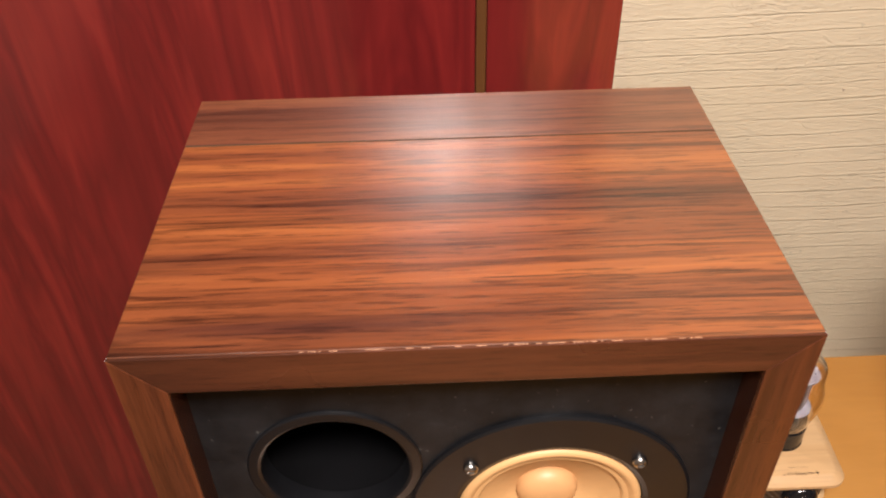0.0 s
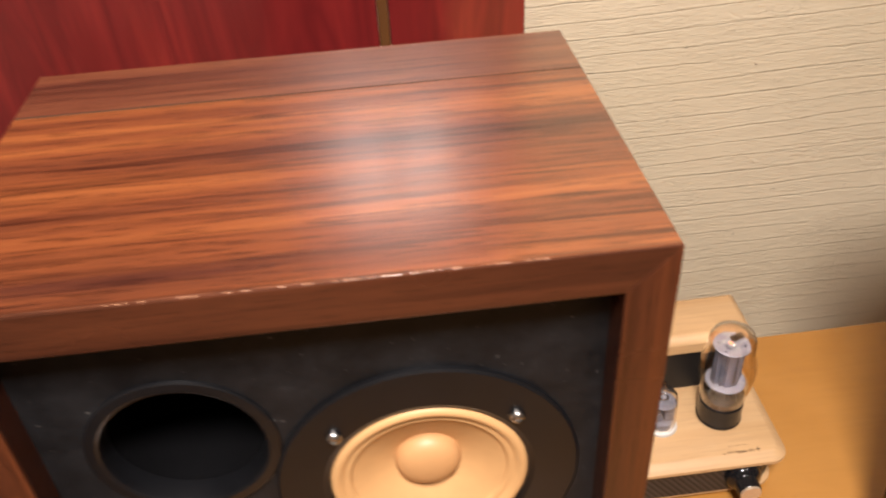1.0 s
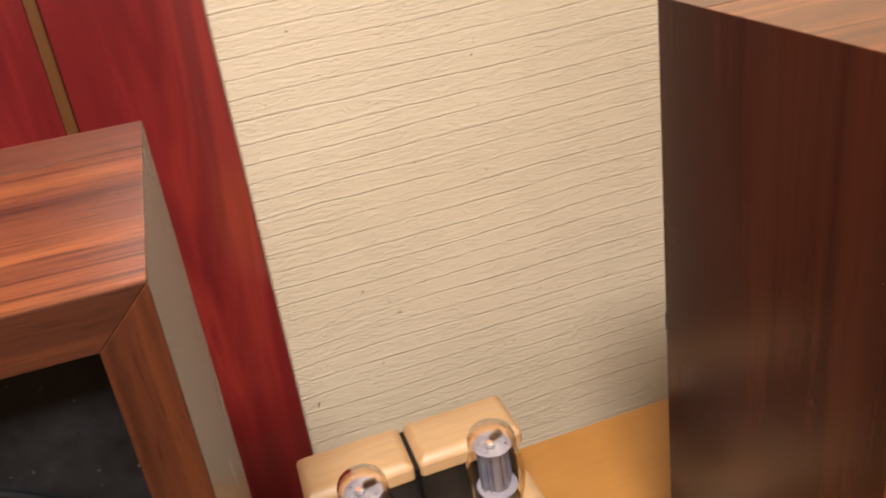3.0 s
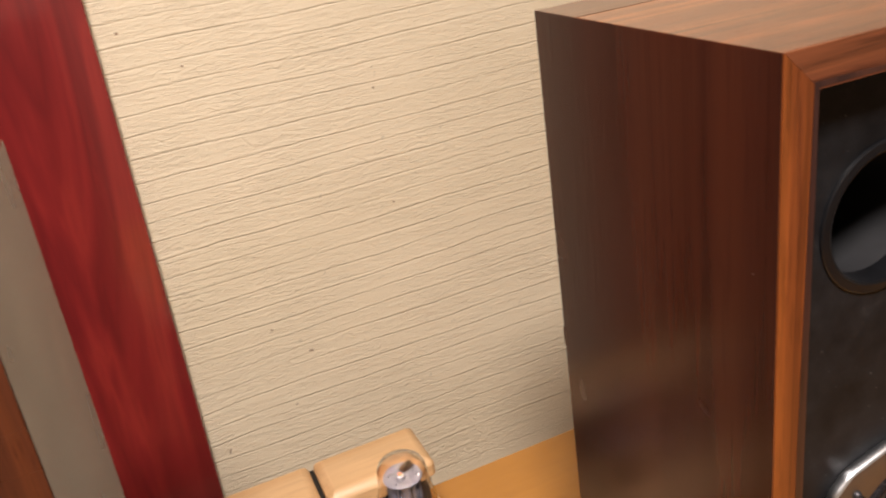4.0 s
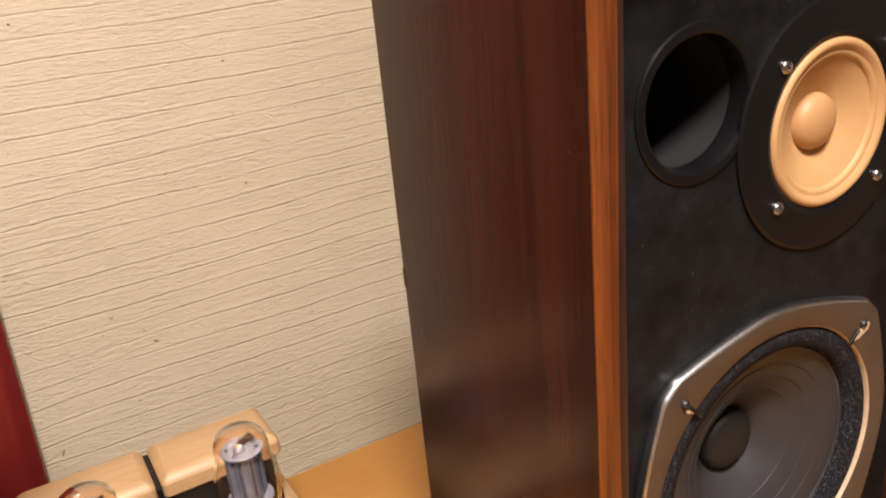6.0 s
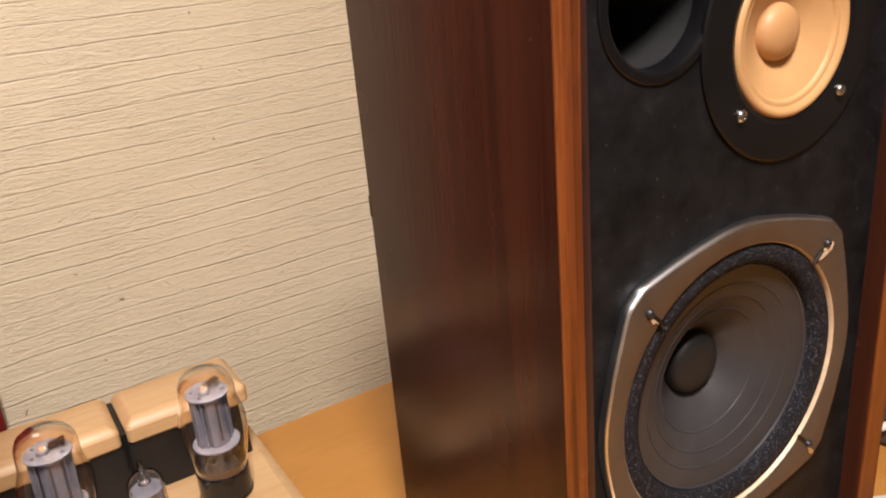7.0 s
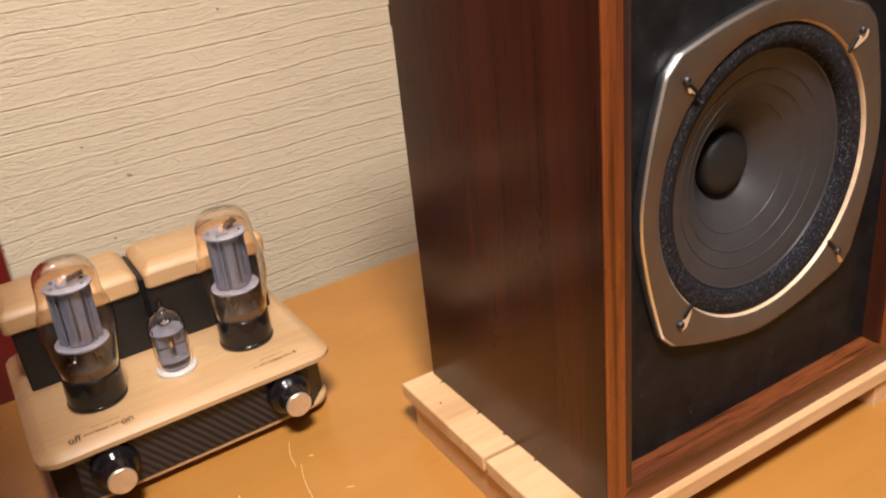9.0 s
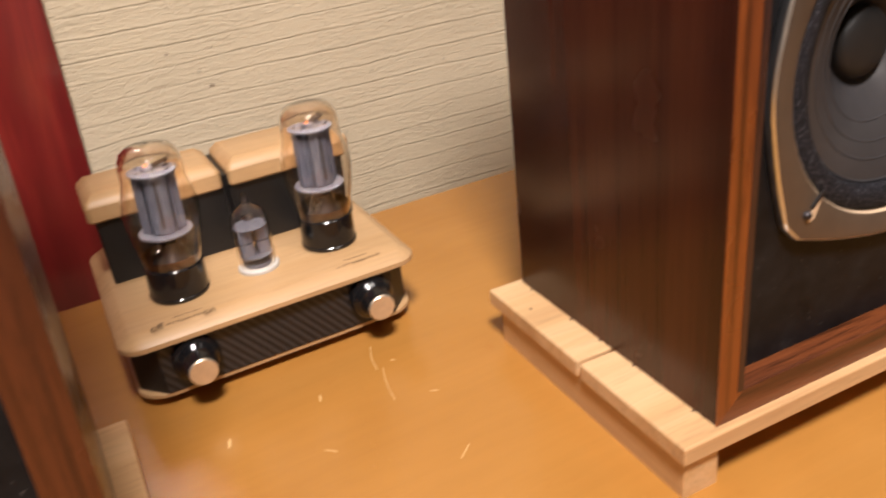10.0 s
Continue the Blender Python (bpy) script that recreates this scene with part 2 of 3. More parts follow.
M["band_z"] = wood("rosewood_edge_upright", [(0.085, 0.021, 0.007), (0.200, 0.053, 0.012), (0.275, 0.076, 0.016)], "z", 0.28, 1.2, 0.35, stretch=1.6)
# Left cabinet's edges: the same rosewood with its dimmer light painted in.
M["band_x_dark"] = wood("shaded_rosewood_edge_level", [(0.030, 0.0090, 0.005), (0.056, 0.0165, 0.0075), (0.080, 0.0235, 0.010)], "x", 0.28, 2.0, 0.4, stretch=2.4, shine=0.4, streaks=0.4)
M["band_z_dark"] = wood("shaded_rosewood_edge_upright", [(0.036, 0.0108, 0.006), (0.074, 0.0205, 0.0082), (0.108, 0.0295, 0.0108)], "z", 0.28, 2.0, 0.4, stretch=2.4, shine=0.4, streaks=0.4)
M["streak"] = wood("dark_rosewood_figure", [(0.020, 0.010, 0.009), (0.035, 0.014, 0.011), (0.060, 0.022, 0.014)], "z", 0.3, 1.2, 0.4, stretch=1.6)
M["baffle"] = black_board_mat()
M["black"] = plain("black_moulded_plastic", (0.0045, 0.0046, 0.0055), 0.36, vary=0.2, scale=120, relief=0.08, ior=1.38)
M["black_gloss"] = plain("glossy_black_plastic", (0.008, 0.008, 0.009), 0.12, vary=0.1)
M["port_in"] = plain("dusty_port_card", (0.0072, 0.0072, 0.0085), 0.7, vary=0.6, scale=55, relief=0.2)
# Left port's card, painted near-black for the shade inside the pipe.
M["port_dark"] = plain("shaded_port_card", (0.0018, 0.0018, 0.0022), 0.85, vary=0.4, scale=55, ior=1.15)
M["chrome"] = plain("screw_steel", (0.36, 0.35, 0.34), 0.25, 1.0, vary=0.1)
M["frame_metal"] = plain("pressed_steel_frame", (0.150, 0.118, 0.092), 0.46, 0.65, vary=0.2, scale=45, relief=0.06)
M["cut_metal"] = plain("bare_steel_edge", (0.80, 0.82, 0.84), 0.30, 1.0, vary=0.15, scale=90)
M["foam"] = foam_mat()
M["cone"] = plain("grey_paper_cone", (0.0370, 0.0355, 0.0380), 0.40, vary=0.18, scale=70, relief=0.06, ior=1.45)
M["dust_cap"] = plain("black_paper_cap", (0.009, 0.009, 0.0095), 0.55, vary=0.2, scale=150, relief=0.1)
M["tan_cone"] = plain("tan_paper_cone", (0.53, 0.305, 0.13), 0.55, vary=0.08, scale=90, relief=0.08)
M["tan_dome"] = plain("tan_paper_dome", (0.48, 0.26, 0.11), 0.5, vary=0.06, scale=90)
M["pine"] = wood("raw_pine", [(0.52, 0.295, 0.132), (0.63, 0.40, 0.20), (0.69, 0.46, 0.25)], "x", 0.55, 0.8, 0.15, wander=0.7, relief=0.15, streaks=0.12)
M["pine_y"] = wood("raw_pine_runner", [(0.50, 0.28, 0.12), (0.62, 0.38, 0.18), (0.68, 0.44, 0.23)], "y", 0.55, 0.8, 0.15, relief=0.15, streaks=0.12)
M["maple"] = wood("pale_amp_wood", [(0.465, 0.280, 0.128), (0.525, 0.330, 0.163), (0.56, 0.362, 0.188)], "x", 0.42, 0.7, 0.12, wander=0.4, stretch=2, streaks=0.12)
M["carbon"] = carbon_mat()
M["amp_black"] = plain("matt_black_panel", (0.006, 0.006, 0.0065), 0.5, vary=0.2, scale=140, relief=0.1)
M["copper"] = plain("turned_copper_face", (0.74, 0.63, 0.48), 0.36, 0.7, vary=0.15, scale=160)
M["glass"] = glass_mat("clear_tube_glass", (0.96, 0.90, 0.83))
M["amber"] = glass_mat("amber_tinted_glass", (0.97, 0.90, 0.83))
M["getter"] = plain("smoky_getter_film", (0.14, 0.09, 0.06), 0.2, 0.9, vary=0.35, scale=70)
M["anode"] = plain("grey_anode_metal", (0.135, 0.150, 0.205), 0.40, 0.35, vary=0.22, scale=150)
M["mica"] = plain("milky_mica", (0.165, 0.175, 0.225), 0.22, vary=0.2)
M["dark_metal"] = plain("dark_tube_metal", (0.06, 0.055, 0.06), 0.4, 0.7)
M["white"] = plain("white_ceramic", (0.52, 0.50, 0.47), 0.35, vary=0.04)
M["ink"] = plain("burnt_lettering", (0.055, 0.03, 0.015), 0.7)
M["scuff"] = plain("pale_scratch", (0.72, 0.47, 0.20), 0.5)
# Pale colour of the highlight painted along the cabinet edge.
M["glint"] = plain("pale_edge_glint", (0.36, 0.18, 0.10), 0.22, vary=0.3, scale=200)
M["frame_cream"] = plain("lit_and_bare_cream_metal", (0.66, 0.50, 0.34), 0.45, 0.1, vary=0.2, scale=200)
M["smudge"] = plain("grey_smudge", (0.36, 0.27, 0.19), 0.7, vary=0.2)
M["cable_black"] = plain("black_cable_rubber", (0.02, 0.02, 0.02), 0.5)
M["cable_white"] = plain("white_cable_rubber", (0.7, 0.68, 0.66), 0.45)
M["grey_box"] = plain("dark_grey_box", (0.05, 0.05, 0.052), 0.45)
heater_m, heater_n, heater_l, heater_p = material("glowing_heater")
M["heater"] = heater_m
heater_p.inputs["Base Color"].default_value = (0.5, 0.2, 0.08, 1)
heater_p.inputs["Emission Color"].default_value, heater_p.inputs["Emission Strength"].default_value = (1.0, 0.22, 0.05, 1), 1.0
lamp_m, lamp_n, lamp_l, lamp_p = material("lamp_diffuser")
M["lamp"] = lamp_m
lamp_p.inputs["Base Color"].default_value = (0.85, 0.8, 0.7, 1)
lamp_p.inputs["Emission Color"].default_value, lamp_p.inputs["Emission Strength"].default_value = (1.0, 0.90, 0.85, 1), 3.0


# ---- mesh helpers ----
def part(name, bm, mat, parent=None, label="", smooth=None):
    me = bpy.data.meshes.new(name)
    bmesh.ops.recalc_face_normals(bm, faces=bm.faces)
    bm.to_mesh(me)
    bm.free()
    me.materials.append(M[mat])
    ob = new(name, me)
    if parent:
        ob.parent = parent
    if label:
        tagged(ob, label)
    if smooth is not None:
        me.polygons.foreach_set("use_smooth", [True] * len(me.polygons))
        me.set_sharp_from_angle(angle=radians(smooth))
    return ob


def thing(name, at, label, category, group="", turn=0.0):
    ob = new(name)
    ob.empty_display_size = 0.05
    ob.matrix_basis = pose(*at, 0, 0, turn)
    return tagged(ob, label, category, group)


def box(x0, x1, y0, y1, z0, z1, bevel=0.0, segments=2):
    bm = bmesh.new()
    bmesh.ops.create_cube(bm, size=1)
    for v in bm.verts:
        v.co = Vector(((x0 + x1) / 2 + v.co.x * (x1 - x0), (y0 + y1) / 2 + v.co.y * (y1 - y0), (z0 + z1) / 2 + v.co.z * (z1 - z0)))
    if bevel:
        bmesh.ops.bevel(bm, geom=bm.edges[:], offset=bevel, segments=segments, affect="EDGES", profile=0.5)
    return bm


def prism(outline, y0, y1, bevel=0.0):
    """An outline of (x, z) points carried from y0 to y1."""
    bm = bmesh.new()
    a = [bm.verts.new((x, y0, z)) for x, z in outline]
    b = [bm.verts.new((x, y1, z)) for x, z in outline]
    bm.faces.new(a)
    bm.faces.new(b[::-1])
    for i in range(len(a)):
        j = (i + 1) % len(a)
        bm.faces.new((a[i], b[i], b[j], a[j]))
    if bevel:
        bmesh.ops.bevel(bm, geom=bm.edges[:], offset=bevel, segments=2, affect="EDGES", profile=0.5)
    return bm


def rings(loops, closed=False, cap=True):
    """Skins over loops of points, each of one length."""
    bm = bmesh.new()
    vs = [[bm.verts.new(p) for p in lp] for lp in loops]
    n = len(vs[0])
    pairs = list(zip(vs, vs[1:])) + ([(vs[-1], vs[0])] if closed else [])
    for a, b in pairs:
        for i in range(n):
            j = (i + 1) % n
            bm.faces.new((a[i], a[j], b[j], b[i]))
    if cap and not closed:
        bm.faces.new(vs[0][::-1])
        bm.faces.new(vs[-1])
    return bm


def turned(profile, axis="z", centre=(0, 0, 0), n=48, closed=False, cap=True):
    """A turned body: (radius, height) along the axis; along y, height runs into the depth."""
    loops = []
    for r, h in profile:
        lp = []
        for i in range(n):
            a = math.tau * i / n
            u, v = max(r, 1e-5) * math.cos(a), max(r, 1e-5) * math.sin(a)
            lp.append((centre[0] + u, centre[1] + v, centre[2] + h) if axis == "z" else (centre[0] + u, centre[1] + h, centre[2] + v))
        loops.append(lp)
    return rings(loops, closed, cap)


def rounded(x0, x1, y0, y1, r, z, inset=0.0, n=6):
    x0, x1, y0, y1, r = x0 + inset, x1 - inset, y0 + inset, y1 - inset, max(r - inset, 0.0005)
    pts = []
    for cx, cy, a0 in ((x1 - r, y1 - r, 0), (x0 + r, y1 - r, 90), (x0 + r, y0 + r, 180), (x1 - r, y0 + r, 270)):
        for i in range(n + 1):
            a = radians(a0 + 90 * i / n)
            pts.append((cx + r * math.cos(a), cy + r * math.sin(a), z))
    return pts


def tube_path(points, radius, n=10):
    """A round cable along a smooth line of points."""
    cu = bpy.data.curves.new("line", "CURVE")
    cu.dimensions, cu.bevel_depth, cu.bevel_resolution, cu.resolution_u = "3D", radius, 3, 8
    sp = cu.splines.new("BEZIER")
    sp.bezier_points.add(len(points) - 1)
    for b, p in zip(sp.bezier_points, points):
        b.co, b.handle_left_type, b.handle_right_type = p, "AUTO", "AUTO"
    ob = bpy.data.objects.new("line", cu)
    scene.collection.objects.link(ob)
    bpy.context.view_layer.update()
    me = bpy.data.meshes.new_from_object(ob.evaluated_get(bpy.context.evaluated_depsgraph_get()))
    bm = bmesh.new()
    bm.from_mesh(me)
    bpy.data.objects.remove(ob)
    bpy.data.meshes.remove(me)
    return bm


def lettering(words, size, m):
    cu = bpy.data.curves.new("words", "FONT")
    cu.body, cu.size, cu.align_x, cu.align_y, cu.offset, cu.resolution_u = words, size, "CENTER", "CENTER", 0.00006, 3
    ob = bpy.data.objects.new("words", cu)
    scene.collection.objects.link(ob)
    bpy.context.view_layer.update()
    me = bpy.data.meshes.new_from_object(ob.evaluated_get(bpy.context.evaluated_depsgraph_get()))
    bm = bmesh.new()
    bm.from_mesh(me)
    bm.transform(m)
    bpy.data.objects.remove(ob)
    bpy.data.meshes.remove(me)
    return bm


# ---- the room ----
WALL_Y, FLOOR_Z, CEIL_Z = 0.616, -0.70, 1.70
X0, X1, Y0 = -2.0, 1.9, -2.4


def structure(name, bm, mat, label, category):
    return tagged(part(name, bm, mat), label, category, kind="structure")


structure("wall_north", box(X0 - 0.1, X1 + 0.1, WALL_Y, WALL_Y + 0.1, FLOOR_Z, CEIL_Z), "wall", "cream embossed wallpaper with level creases", "wall")
structure("wall_south", box(X0 - 0.1, X1 + 0.1, Y0 - 0.1, Y0, FLOOR_Z, CEIL_Z), "paint", "plain cream painted wall", "wall")
structure("wall_west", box(X0 - 0.1, X0, Y0, WALL_Y, FLOOR_Z, CEIL_Z), "paint", "plain cream painted wall", "wall")
structure("wall_east", box(X1, X1 + 0.1, Y0, WALL_Y, FLOOR_Z, CEIL_Z), "paint", "plain cream painted wall", "wall")
structure("floor", box(X0 - 0.1, X1 + 0.1, Y0 - 0.1, WALL_Y + 0.1, FLOOR_Z - 0.1, FLOOR_Z), "floor", "brown wooden floor under the desk", "floor")
structure("ceiling", box(X0 - 0.1, X1 + 0.1, Y0 - 0.1, WALL_Y + 0.1, CEIL_Z, CEIL_Z + 0.1), "ceiling", "plain white painted ceiling", "ceiling")

for lamp_at in LAMPS:
    lamp = thing("ceiling_lamp", (lamp_at[0], lamp_at[1], CEIL_Z), "round white ceiling lamp giving warm light", "lamp", "")
    part("housing", turned([(0.19, 0.0), (0.20, -0.02), (0.20, -0.045), (0.19, -0.05)], n=48), "white", lamp, smooth=35)
    part("diffuser", turned([(0.187, -0.051), (0.18, -0.062), (0.0, -0.066)], n=48), "lamp", lamp, smooth=35)

# the red boards against the wall, leaning a hair to one side
panel = thing("wood_panel", (-0.372, WALL_Y, FLOOR_Z + 0.0), "red-stained lacquered wood panel standing against the wall", "panel")
panel.matrix_basis = pose(-0.4005, WALL_Y - 0.001, FLOOR_Z, 0, 1.9, 0)
PH = 2.34
part("board", box(-0.139, 0.0, -0.016, -0.001, 0.0, PH, 0.0012), "red", panel)
part("board", box(-1.20, -0.151, -0.016, -0.001, 0.0, PH, 0.0012), "red", panel)
part("joint_strip", box(-0.1505, -0.1395, -0.0185, -0.001, 0.0, PH, 0.002), "strip", panel, "dull brown metal strip between the boards")

# ---- the desk ----
desk = thing("desk", (0, 0, FLOOR_Z), "honey-coloured lacquered wooden desk with fine scratches", "desk")
DT = -FLOOR_Z
part("desktop", box(-0.735, 0.85, -0.46, 0.463, DT - 0.028, DT, 0.002), "desk", desk)
for x in (-0.70, 0.81):
    for y in (-0.42, 0.42):
        part("leg", box(x - 0.03, x + 0.03, y - 0.03, y + 0.03, 0, DT - 0.028, 0.003), "desk_edge", desk)
for y in (-0.42, 0.42):
    part("apron", box(-0.67, 0.78, y - 0.01, y + 0.01, DT - 0.10, DT - 0.028, 0.002), "desk_edge", desk)


# ---- loudspeakers ----
def screw(parent, x, y, z, r=0.0042, mat="chrome"):
    s = part("screw", turned([(r, 0.0), (r, -0.0012), (r * 0.82, -0.0024), (r * 0.45, -0.0030), (r * 0.40, -0.0022), (0.0, -0.0020)], "y", (x, y, z), 20), mat, parent, "round steel screw head", smooth=40)
    return s


def frame_radius(a):
    """The pressed frame's rim: four bowed sides that meet in blunt corners."""
    q = abs((a + math.pi / 4) % (math.pi / 2) - math.pi / 4)
    q0, q1, r0, r1 = radians(10), radians(41.5), 0.1003, 0.1122
    if q <= q0:
        return r0
    ax, ay, bx, by = r0 * math.cos(q0), r0 * math.sin(q0), r1 * math.cos(q1), r1 * math.sin(q1)
    if q >= q1:
        return r1 * math.cos(math.pi / 4 - q1) / math.cos(math.pi / 4 - q)
    k = (ay * math.cos(q) - ax * math.sin(q)) / ((bx - ax) * math.sin(q) - (by - ay) * math.cos(q))
    x, y = ax + k * (bx - ax), ay + k * (by - ay)
    return math.hypot(x, y) + 0.0011 * math.sin(math.pi * (q - q0) / (q1 - q0))


def woofer(parent, cx, cz):
    w = part("woofer", turned([(0.070, 0.0040), (0.066, 0.0047), (0.060, 0.0062), (0.052, 0.0090), (0.044, 0.0128), (0.037, 0.0172), (0.031, 0.0222), (0.026, 0.0268), (0.0225, 0.0304), (0.0195, 0.0340), (0.012, 0.0345), (0.0, 0.0347)], "y", (cx, 0, cz), 96, cap=False), "cone", parent, "dark grey paper woofer cone", smooth=60)
    n = 240

    def loop(scale, add, y, round_to=None):
        out = []
        for i in range(n):
            a = math.tau * i / n
            r = frame_radius(a) * scale + add if round_to is None else round_to
            out.append((cx + r * math.cos(a), y, cz + r * math.sin(a)))
        return out

    part("frame", rings([loop(1, -0.0018, -0.0062), loop(1, -0.0036, -0.0064), loop(0.5, 0.0450, -0.0060), loop(0, 0, -0.0054, 0.0872), loop(0, 0, -0.0050, 0.0864)], cap=False), "frame_metal", w, "pressed metal frame with a brownish sheen", smooth=50)
    part("frame_edge", rings([loop(1, -0.0008, 0.0), loop(1, 0, -0.0008), loop(1, 0, -0.0040), loop(1, -0.0008, -0.0056), loop(1, -0.0018, -0.0062)], cap=False), "cut_metal", w, "bare bright steel edge", smooth=50)
    # The light that falls on this inner wall is put into its cream colour.
    part("inner_wall", turned([(0.0864, -0.0050), (0.0858, -0.0044), (0.0853, 0.0040)], "y", (cx, 0, cz), 128, cap=False), "frame_cream", w, "inner wall of the frame, painted pale as if lit", smooth=60)
    part("gasket", turned([(0.0853, 0.006), (0.0851, -0.0018), (0.0838, -0.0034), (0.0778, -0.0036), (0.0735, -0.0024), (0.0716, 0.0020), (0.0712, 0.006)], "y", (cx, 0, cz), 128, cap=False), "foam", w, "black foam ring", smooth=60)
    part("surround", turned([(0.0716, 0.0045), (0.0708, 0.0030), (0.0700, 0.004)], "y", (cx, 0, cz), 96, cap=False), "cone", w, smooth=60)
    for r, y in ((0.0400, 0.0152), (0.0500, 0.0099), (0.0590, 0.0065)):
        part("cone_ring", turned([(r + 0.0010, y + 0.0002), (r + 0.0003, y - 0.0005), (r - 0.0003, y - 0.0003), (r - 0.0010, y + 0.0014)], "y", (cx, 0, cz), 96, cap=False), "cone", w, smooth=60)
    part("dust_cap", turned([(0.0200, 0.0336), (0.0199, 0.0300), (0.0188, 0.0268), (0.0163, 0.0247), (0.0120, 0.0233), (0.0064, 0.0226), (0.0, 0.0224)], "y", (cx, 0, cz), 48), "dust_cap", w, "matt black dome", smooth=60)
    for i in range(4):
        a = math.pi / 4 + i * math.pi / 2
        ux, uz = math.cos(a), math.sin(a)
        cut = box(-0.006, 0.005, -0.0008, 0.0005, -0.0011, 0.0011, 0.0004)
        cut.transform(Matrix.Translation((cx + ux * 0.0895, -0.0060, cz + uz * 0.0895)) @ Matrix.Rotation(-a, 4, "Y"))
        part("slot", cut, "black", w, "dark slot in the frame")
        screw(w, cx + ux * 0.0988, -0.0054, cz + uz * 0.0988, 0.0025, "dark_metal")
    for a, side, r0, r1, wide, mat, label in ((45, -1, 0.0870, 0.1015, 0.0056, "frame_cream", "pale bare tab beside the slot"), (-135, 1, 0.0875, 0.1005, 0.0048, "frame_cream", "pale bare tab beside the slot"), (135, 1, 0.0885, 0.0950, 0.0022, "frame_cream", "pale bare tab beside the slot"), (-45, -1, 0.0985, 0.1085, 0.0036, "cut_metal", "bright bent corner of the frame")):
        tab = prism([(r0, side * 0.0012), (r1, side * 0.0012), (r1 + 0.0006, side * (0.0012 + wide * 0.7)), (r1 - 0.003, side * (0.0012 + wide)), (r0 + 0.003, side * (0.0012 + wide * 0.45))], -0.00035, 0.0004)
        tab.transform(Matrix.Translation((cx, -0.0062, cz)) @ Matrix.Rotation(radians(-a), 4, "Y"))
        part("tab", tab, mat, w, label)
    return w


def tweeter(parent, cx, cz, k=1.0):
    t = part("tweeter", turned([(r * k, y) for r, y in [(0.0655, 0.0), (0.0655, -0.0016), (0.0642, -0.0024), (0.0460, -0.0026), (0.0435, -0.0016), (0.0430, 0.002)]], "y", (cx, 0, cz), 80, cap=False), "black", parent, "black tweeter flange", smooth=18)
    part("surround", turned([(r * k, y) for r, y in [(0.0432, 0.002), (0.0428, -0.0016), (0.0412, -0.0030), (0.0392, -0.0026), (0.0375, -0.0008), (0.0368, -0.0004), (0.0355, -0.0010), (0.0340, 0.0004), (0.0335, 0.0016)]], "y", (cx, 0, cz), 80, cap=False), "tan_cone", t, "tan paper edge", smooth=70)
    part("cone", turned([(r * k, y) for r, y in [(0.0336, 0.0014), (0.030, 0.0030), (0.022, 0.0070), (0.0150, 0.0106), (0.0130, 0.0118)]], "y", (cx, 0, cz), 80, cap=False), "tan_cone", t, "tan paper cone", smooth=70)
    part("dome", turned([(r * k, y) for r, y in [(0.0148, 0.0112), (0.0146, 0.0085), (0.0132, 0.0056), (0.0100, 0.0034), (0.0055, 0.0021), (0.0, 0.0017)]], "y", (cx, 0, cz), 48), "tan_dome", t, "tan paper dome", smooth=70)
    for sx in (-1, 1):
        for sz in (-1, 1):
            screw(t, cx + sx * 0.0390, -0.0026, cz + sz * 0.0356, 0.0035)
    return t


